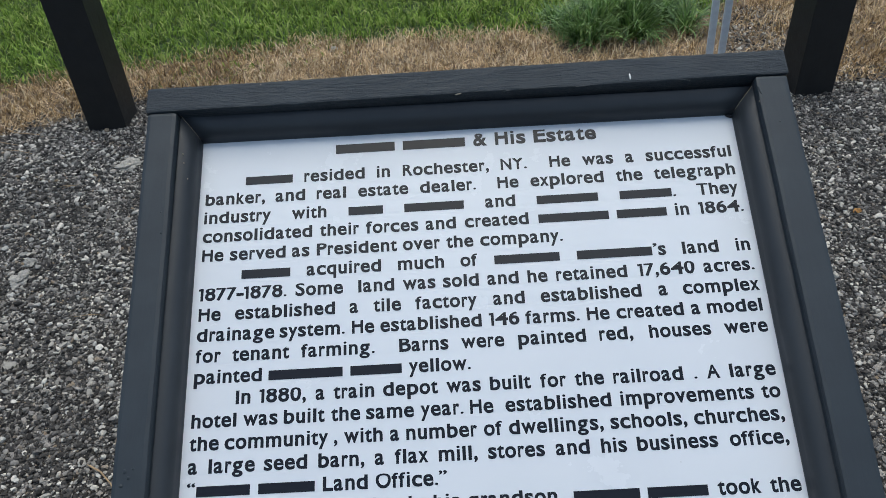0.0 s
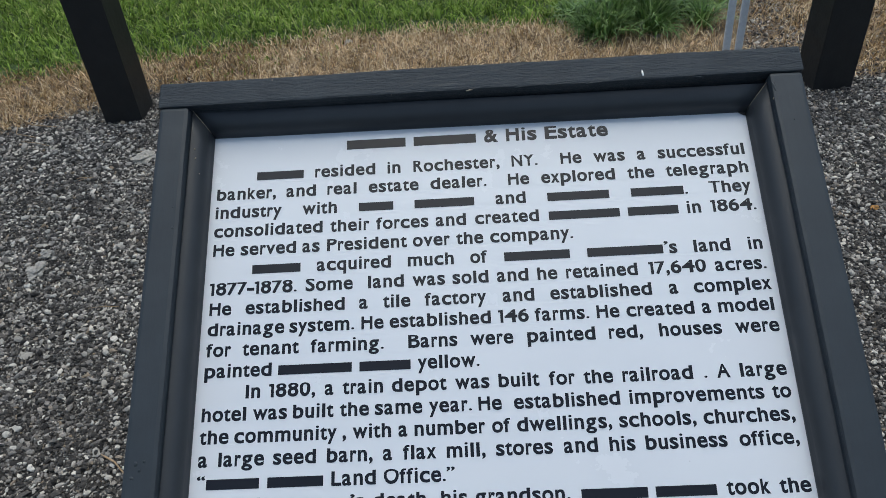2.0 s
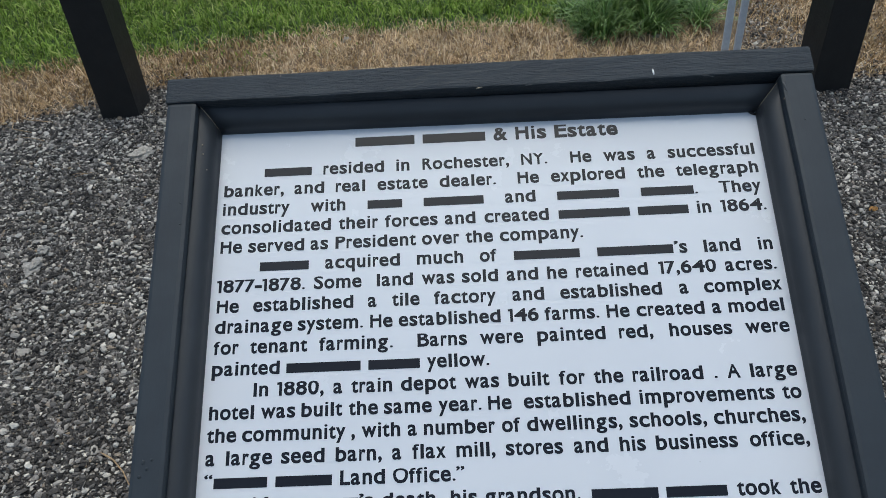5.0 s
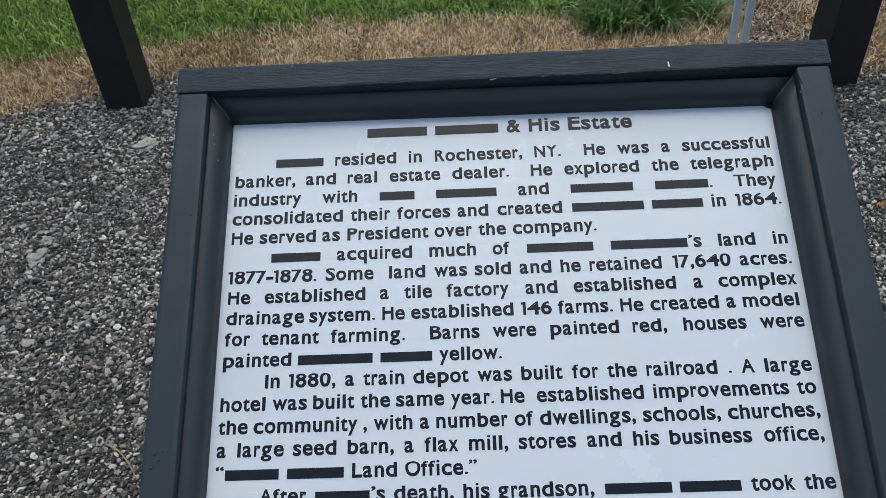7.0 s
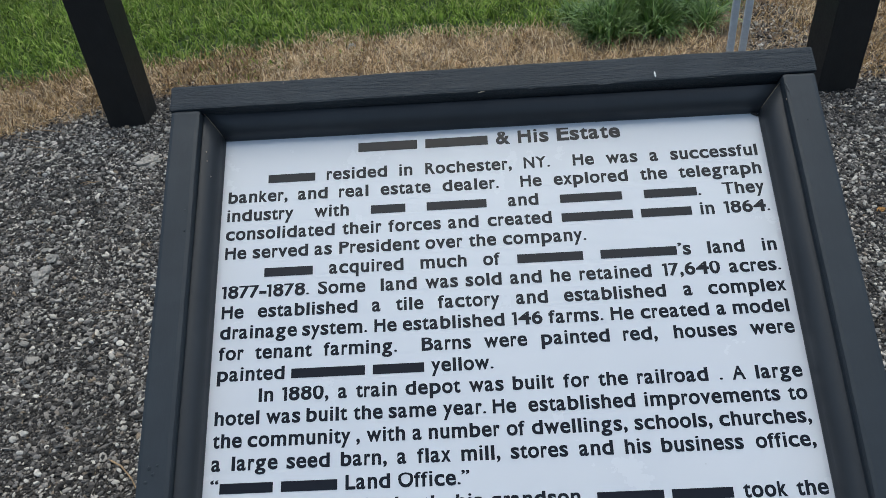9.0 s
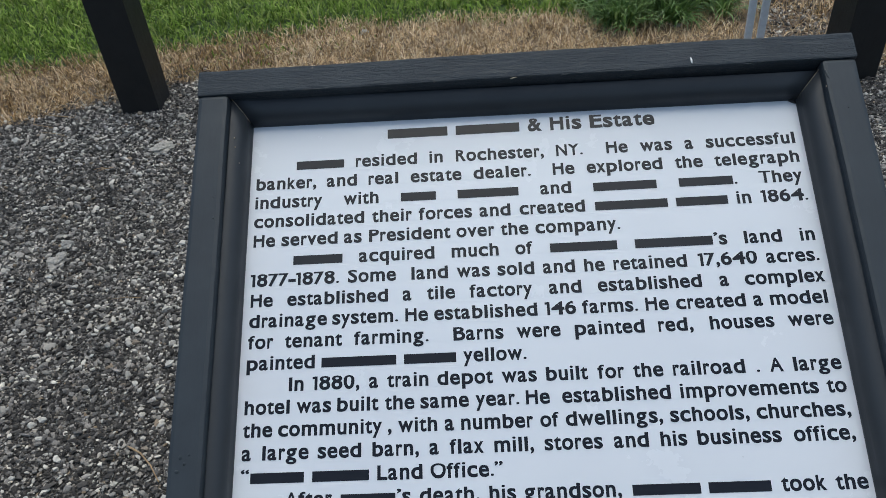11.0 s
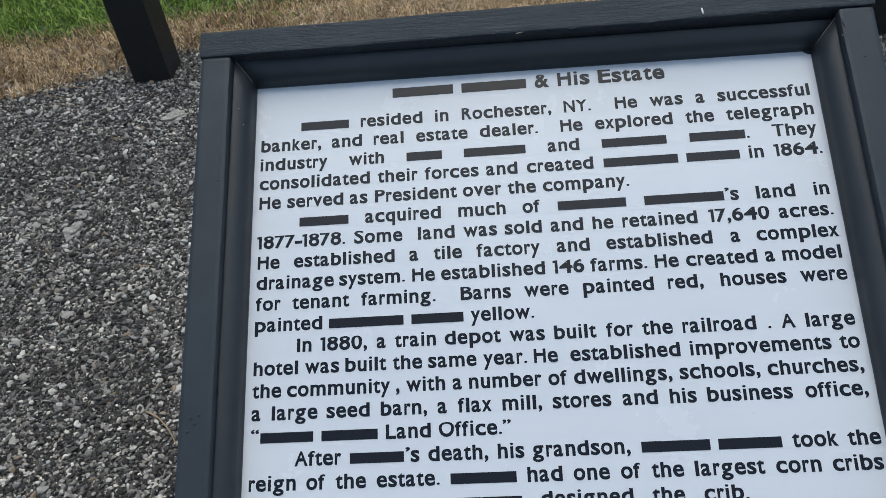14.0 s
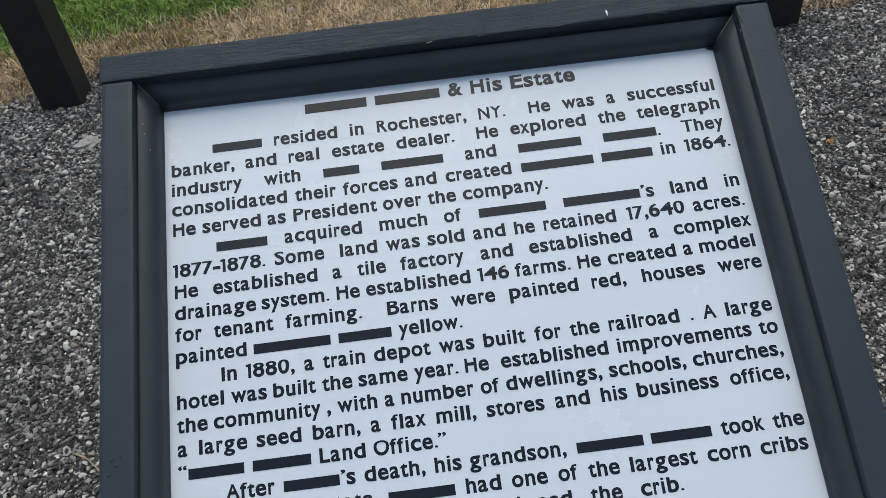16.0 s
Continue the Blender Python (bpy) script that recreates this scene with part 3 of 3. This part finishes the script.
def spots(x0, x1, y0, y1, step):
    gx, gy = np.meshgrid(np.arange(x0, x1, step), np.arange(y0, y1, step))
    p = np.stack([gx.ravel(), gy.ravel()], -1)
    return p + rng.uniform(-0.6, 0.6, p.shape) * step


def field(q, scale, seed):
    """Smooth noise over the plan at the places q."""
    return np.array([noise.noise((c[0] * scale, c[1] * scale, seed)) for c in q])


def octa():
    v = np.array([(1, 0, 0), (-1, 0, 0), (0, 1, 0), (0, -1, 0), (0, 0, 1), (0, 0, -1)], float)
    return v, np.array([(0, 2, 4), (2, 1, 4), (1, 3, 4), (3, 0, 4), (2, 0, 5), (1, 2, 5), (3, 1, 5), (0, 3, 5)])


def chips(p, model, grow):
    """Loose angular chips at p: their vertices, faces and which of them are pale."""
    edge = np.interp(p[:, 0], *zip(*GRAVEL_EDGE)) + np.array([edge_noise(*q) for q in p])
    thin = np.clip(1.0 - (p[:, 1] - edge) / 0.18, 0, 1)
    # stony soil round the stakes
    stony = 0.4 * np.exp(-(((p[:, 0] - 1.12) / 0.3) ** 2)) * (p[:, 1] > 1.0)
    p = p[rng.random(len(p)) < np.maximum(np.where(p[:, 1] < edge, 1.0, thin * 0.35), stony)]
    n = len(p)
    patch = field(p, 2.2, 51.0) + 0.7 * field(p, 7.0, 53.0)
    pale = rng.random(n) < np.clip(0.19 + 0.16 * patch, 0.05, 0.4)
    size = np.clip(rng.lognormal(np.log(0.0031), 0.40, n), 0.0016, 0.0095) * grow
    size[pale] = np.clip(rng.lognormal(np.log(0.0032), 0.46, pale.sum()), 0.0016, 0.0105) * grow
    base, faces = model
    shape = np.stack([rng.uniform(0.85, 1.6, n), rng.uniform(0.65, 1.05, n), rng.uniform(0.4, 0.8, n)], -1)
    v = base[None] * (1 + rng.uniform(-0.33, 0.33, (n, len(base), 1))) * shape[:, None] * size[:, None, None]
    v = np.einsum("nij,nkj->nki", rotations(n, 0.75), v)
    z = np.array([ground_z(*q) for q in p]) + size * rng.uniform(-0.1, 0.75, n) + rng.uniform(0, 0.003, n)
    v += np.stack([p[:, 0], p[:, 1], z], -1)[:, None]
    f = faces[None] + (np.arange(n) * len(base))[:, None, None]
    return v.reshape(-1, 3), f.reshape(-1, 3), np.repeat(pale, len(faces))


def build_gravel():
    def by_the_sign(x, y):
        return ((x > -1.14 - 0.48 * y) & (x < -0.56 - 0.24 * y) & (y > -0.2)) | ((x > 0.52 + 0.26 * y) & (x < 0.86 + 0.5 * y) & (y > -0.2))

    near = np.vstack([spots(-2.15, -0.5, -0.2, 1.98, 0.0057), spots(0.45, 1.9, -0.2, 2.4, 0.0057)])
    near = near[by_the_sign(*near.T)]
    rest = spots(-2.6, 2.6, -1.6, 2.0, 0.0125)
    rest = rest[~by_the_sign(*rest.T) & ((rest[:, 1] < 1.7) | (abs(rest[:, 0]) > 1.9))]
    v0, f0, pale0 = chips(near, ico(), 1.0)
    v1, f1, pale1 = chips(rest, octa(), 2.3)
    # thinner and coarser towards the outskirts
    far = spots(-7.0, 7.0, -6.0, 2.4, 0.034)
    inside = (abs(far[:, 0]) < 2.6) & (far[:, 1] > -1.6)
    far = far[~inside & (rng.random(len(far)) < np.clip(1.5 - np.hypot(far[:, 0], far[:, 1]) / 6.5, 0, 1))]
    v2, f2, pale2 = chips(far, octa(), 4.5)
    verts = np.vstack([v0, v1, v2])
    faces = np.vstack([f0, f1 + len(v0), f2 + len(v0) + len(v1)])
    me = mesh_from_arrays("gravel", verts, faces, [MAT_CHIP, MAT_PALE], np.concatenate([pale0, pale1, pale2]))
    gravel = tagged(new("gravel", me), "loose grey crushed stone with pale limestone chips", "gravel", kind="stuff")
    # the larger pale chips beside the sign lie loose on top, each one by itself
    base, sides = ico()
    models = []
    for k in range(10):
        v = base * (1 + rng.uniform(-0.34, 0.34, (len(base), 1))) * (rng.uniform(0.9, 1.5), rng.uniform(0.7, 1.0), rng.uniform(0.45, 0.75))
        models.append(mesh_from_arrays("stone_chip", v, sides, [MAT_LOOSE]))
    p = np.vstack([spots(-1.75, -0.5, -0.1, 1.5, 0.066), spots(0.55, 1.6, 0.1, 1.5, 0.085)])
    p = p[by_the_sign(*p.T)][:300]
    for k, (x, y) in enumerate(p):
        ob = new("stone_chip", models[k % 10])
        size = float(np.clip(rng.lognormal(np.log(0.0060), 0.28), 0.0042, 0.0115))
        ob.matrix_world = pose(x, y, ground_z(x, y) + size * 0.45 + 0.002, rng.normal(0, 14), rng.normal(0, 14), rng.uniform(0, 360)) @ Matrix.Diagonal((size, size, size, 1))
        ob.parent = gravel


build_gravel()


def build_stone(x, y, size, flat, colour, label, seed):
    bm = bmesh.new()
    bmesh.ops.create_icosphere(bm, subdivisions=4, radius=1.0)
    for v in bm.verts:
        d = v.co.normalized()
        k = 1 + 0.6 * noise.noise(d * 1.5 + Vector((seed, 0, 0))) + 0.3 * noise.noise(d * 3.7 + Vector((0, seed, 0))) + 0.16 * noise.noise(d * 9) + 0.10 * noise.noise(d * 19)
        v.co = Vector((d.x * k * size, d.y * k * size * 0.72, d.z * k * size * flat))
    ob = finish("stone", bm, colour)
    ob.matrix_world = pose(x, y, ground_z(x, y) + size * flat * 0.45 + 0.002, 0, 0, seed * 47)
    tagged(ob, label, "stone", "larger stones in the gravel")


MAT_ROCK = plain("pale_limestone", (0.34, 0.315, 0.275), 0.9, 0.35, 120.0, 0.0, 0.6, 0.002)
MAT_GREYROCK = plain("grey_limestone", (0.42, 0.395, 0.355), 0.9, 0.35, 110.0, 0.0, 1.0, 0.004, (0.19, 0.178, 0.16))
MAT_RUST = plain("rusty_stone", (0.42, 0.22, 0.07), 0.9, 0.3, 150.0, 0.0, 0.5, 0.001)
build_stone(-1.080, 1.360, 0.036, 0.35, MAT_ROCK, "flat pale limestone piece lying on dark gravel", 1.0)
build_stone(-1.068, 1.578, 0.021, 0.45, MAT_ROCK, "pale limestone piece beside a black post", 7.0)
build_stone(-1.190, 0.795, 0.030, 0.4, MAT_GREYROCK, "grey broken stone bedded in the gravel", 2.0)
build_stone(-1.192, 0.866, 0.021, 0.5, MAT_GREYROCK, "grey broken stone bedded in the gravel", 3.0)
build_stone(1.047, 0.873, 0.010, 0.7, MAT_RUST, "small rust-orange pebble on grey gravel", 4.0)
build_stone(-0.496, 2.226, 0.021, 0.5, MAT_ROCK, "pale limestone piece in dead grass", 5.0)
build_stone(0.391, 2.285, 0.016, 0.5, MAT_ROCK, "pale limestone piece in dead grass", 6.0)
build_stone(0.745, 2.080, 0.014, 0.5, MAT_ROCK, "pale limestone piece in dead grass", 8.0)

# ---------------------------------------------------------------- grass


def blades(p, length, width, lean, bend, curl=0.4, heading=None):
    """Tapered curving blades standing at p: four levels, seven vertices each, as triangles; curl: how far they twist sideways."""
    n = len(p)
    a = rng.uniform(0, 2 * np.pi, n) if heading is None else heading
    turn = rng.normal(0, curl, n)
    w = width[:, None] * np.stack([-np.sin(a), np.cos(a), np.zeros(n)], -1) * 0.5
    levels, at = [p], p
    for k, share in enumerate((0.4, 0.33, 0.27)):
        t, b = lean + bend * k / 2, a + turn * k
        way = np.stack([np.sin(t) * np.cos(b), np.sin(t) * np.sin(b), np.cos(t)], -1)
        at = at + length[:, None] * share * way
        at[:, 2] = np.maximum(at[:, 2], p[:, 2] + 0.004)
        levels.append(at)
    _, low, high, tip = levels
    v = np.stack([p - w * 0.8, p + w * 0.8, low - w, low + w, high - w * 0.75, high + w * 0.75, tip], 1)
    f = np.array([[0, 1, 3], [0, 3, 2], [2, 3, 5], [2, 5, 4], [4, 5, 6]])[None] + (np.arange(n) * 7)[:, None, None]
    return v.reshape(-1, 3), f.reshape(-1, 3)


def on_ground(q):
    return np.column_stack([q, [ground_z(*c) - 0.003 for c in q]])


def build_lawn():
    q = np.vstack([spots(-2.7, 2.2, 1.75, 3.5, 0.0100), spots(-3.4, 3.0, 3.5, 4.1, 0.014), spots(-3.4, -2.7, 1.85, 3.5, 0.014)])
    outer = spots(-6.5, 6.5, 1.8, 7.0, 0.034)
    outer = outer[(outer[:, 0] < -3.4) | (outer[:, 0] > 3.0) | (outer[:, 1] > 4.1)]
    q = np.vstack([q, outer])
    coarse = np.concatenate([np.ones(len(q) - len(outer)), np.full(len(outer), 2.2)])
    over = q[:, 1] - np.interp(q[:, 0], *zip(*LAWN_EDGE)) - np.array([edge_noise(*c) for c in q]) - 0.07 * field(q, 6.0, 21.0)
    tuft, small = field(q, 7.0, 4.0), field(q, 22.0, 9.0)
    # thin green growth straggling into the dead grass
    straggle = 0.20 * np.exp(-(((q[:, 0] + 0.85) / 0.30) ** 2)) * np.clip((over + 0.30) / 0.15, 0, 1)
    keep = rng.random(len(q)) < np.maximum(np.clip((over + 0.09) / 0.24, 0, 1) * (0.74 + 0.35 * tuft + 0.5 * small), straggle)
    q, tuft, small, over, coarse = q[keep], tuft[keep], small[keep], over[keep], coarse[keep]
    n = len(q)
    long = rng.uniform(0.030, 0.078, n) * (1 + 0.4 * tuft + 0.55 * small) * np.clip(0.6 + over * 2, 0.5, 1) * coarse
    heading = 2 * np.pi * (field(q, 9.0, 31.0) + field(q, 26.0, 33.0)) + rng.normal(0, 1.0, n)
    v, f = blades(on_ground(q), long, rng.uniform(0.0034, 0.0072, n) * coarse ** 1.5, rng.uniform(0.1, 1.1, n), rng.uniform(0.3, 1.7, n), 0.35, heading)
    tagged(new("lawn_grass", mesh_from_arrays("lawn_grass", v, f, [MAT_LAWN])), "short green mown lawn grass", "grass", kind="stuff")


def build_dead_grass():
    q = np.vstack([spots(-2.1, 1.75, 1.45, 2.75, 0.0066), spots(-3.2, -2.1, 1.2, 2.4, 0.009), spots(1.75, 2.6, 1.6, 3.2, 0.009),
                   spots(-6.0, -3.2, 1.0, 2.2, 0.022), spots(2.6, 6.0, 1.6, 3.9, 0.022)])
    w = np.array([edge_noise(*c) for c in q])
    low = q[:, 1] - np.interp(q[:, 0], *zip(*GRAVEL_EDGE)) - w
    high = np.interp(q[:, 0], *zip(*LAWN_EDGE)) + w - q[:, 1]
    mat, small = field(q, 7.0, 11.0), field(q, 24.0, 13.0)
    bare = 0.82 * np.exp(-(((q[:, 0] - 1.10) / 0.24) ** 2)) + 0.45 * np.exp(-(((q[:, 0] - 0.55) / 0.2) ** 2 + ((q[:, 1] - 2.08) / 0.1) ** 2))
    keep = rng.random(len(q)) < np.clip((low + 0.03) / 0.1, 0, 1) * np.clip((high + 0.1) / 0.12, 0, 1) * (0.9 + 0.5 * mat + 0.7 * small) * (1 - bare)
    q, mat, small, low = q[keep], mat[keep], small[keep], low[keep]
    rot = field(q, 6.0, 2.0) + 0.6 * field(q, 19.0, 5.0)
    chance = np.clip(0.02 + 0.75 * rot + 0.55 * np.clip((-0.6 - q[:, 0]) / 0.4, 0, 1) + 0.5 * np.clip((q[:, 0] - 0.8) / 0.4, 0, 1), 0, 0.9)
    brown = rng.random(len(q)) < chance
    heading = 2 * np.pi * (field(q, 8.0, 41.0) + field(q, 21.0, 43.0)) + rng.normal(0, 1.1, len(q))
    for sel, mt, label in [(~brown, MAT_STRAW, "dead tan grass, dry and matted"), (brown, MAT_BROWN, "rotted brown dead grass in loose tufts")]:
        p = q[sel]
        n = len(p)
        wide = np.where(abs(p[:, 0]) > 2.7, 2.5, 1.0)
        long = rng.uniform(0.018, 0.055, n) * (1 + 0.5 * small[sel]) * wide
        v, f = blades(on_ground(p), long, rng.uniform(0.0018, 0.0042, n) * wide, rng.uniform(0.35, 1.5, n), rng.uniform(-0.4, 1.6, n), 0.8, heading[sel])
        tagged(new("dead_grass", mesh_from_arrays("dead_grass", v, f, [mt])), label, "grass", kind="stuff")


def build_clump():
    """A coarse clump made of many small fans of arching blades."""
    fans = 34
    a, r = rng.uniform(0, 2 * np.pi, fans), np.sqrt(rng.random(fans))
    cx, cy = 0.70 + 0.28 * r * np.cos(a), 2.285 + 0.21 * r * np.sin(a)
    tall = rng.uniform(0.75, 1.2, fans) * (1.12 - 0.35 * r)
    each = 105
    pick = np.repeat(np.arange(fans), each)
    n = len(pick)
    out = rng.uniform(0, 2 * np.pi, n)
    q = np.column_stack([cx[pick] + 0.028 * np.cos(out) * rng.random(n), cy[pick] + 0.028 * np.sin(out) * rng.random(n)])
    long = rng.uniform(0.10, 0.235, n) * tall[pick]
    v, f = blades(on_ground(q), long, rng.uniform(0.0035, 0.0085, n), rng.uniform(0.1, 1.0, n), rng.uniform(0.3, 1.7, n), 0.3, out + rng.normal(0, 0.5, n))
    tagged(new("grass_clump", mesh_from_arrays("grass_clump", v, f, [MAT_CLUMP])), "coarse dark green grass clump beside dead grass", "grass", kind="stuff")


build_lawn()
build_dead_grass()
build_clump()


def build_straw(points, thick, label, seed):
    """One dry stalk lying on the ground, as a thin tapering tube with kinks."""
    bm = bmesh.new()
    pts = [Vector((x, y, ground_z(x, y) + h)) for x, y, h in points]
    rings = []
    for k, p in enumerate(pts):
        way = (pts[min(k + 1, len(pts) - 1)] - pts[max(k - 1, 0)]).normalized()
        side = way.cross(Vector((0, 0, 1))).normalized()
        upw = side.cross(way)
        r = thick * (0.7 - 0.4 * k / (len(pts) - 1)) * (1 if k else 0.3)
        rings.append([bm.verts.new(p + r * (math.cos(g) * side + math.sin(g) * upw)) for g in [2 * math.pi * i / 6 for i in range(6)]])
    for r0, r1 in zip(rings, rings[1:]):
        for i in range(6):
            bm.faces.new((r0[i], r0[(i + 1) % 6], r1[(i + 1) % 6], r1[i]))
    bm.faces.new(rings[0][::-1])
    bm.faces.new(rings[-1])
    bmesh.ops.recalc_face_normals(bm, faces=bm.faces[:])
    ob = finish("dry_stalk", bm, MAT_STALK, smooth=True)
    tagged(ob, label, "stalk", "dry stalks on the gravel")


MAT_STALK = plain("dry_stalk", (0.33, 0.225, 0.125), 0.8, 0.25, 90.0)
build_straw([(-1.80, 1.83, 0.014), (-1.762, 1.80, 0.016), (-1.68, 1.714, 0.014), (-1.574, 1.64, 0.013), (-1.475, 1.614, 0.012)], 0.0042, "dry tan grass stalk lying on gravel", 1)
build_straw([(-1.67, 1.705, 0.013), (-1.625, 1.63, 0.014), (-1.609, 1.581, 0.012), (-1.522, 1.545, 0.012)], 0.0034, "dry tan grass stalk lying on gravel", 2)
build_straw([(-0.775, 0.165, 0.012), (-0.762, 0.157, 0.014), (-0.741, 0.145, 0.014), (-0.713, 0.118, 0.013), (-0.685, 0.08, 0.012)], 0.0036, "curved dry stalk lying on gravel", 3)
build_straw([(-1.56, 1.52, 0.012), (-1.50, 1.50, 0.012), (-1.44, 1.47, 0.011)], 0.0022, "thin dry stalk lying on gravel", 4)
build_straw([(-0.98, 0.62, 0.012), (-0.94, 0.625, 0.012), (-0.90, 0.62, 0.011)], 0.0018, "thin dry stalk lying on gravel", 5)
build_straw([(-1.26, 1.245, 0.011), (-1.235, 1.25, 0.013), (-1.21, 1.243, 0.011)], 0.0026, "short yellowed stalk lying on gravel", 6)
build_straw([(-1.245, 1.232, 0.011), (-1.225, 1.24, 0.014), (-1.20, 1.252, 0.011)], 0.0024, "short yellowed stalk lying on gravel", 7)
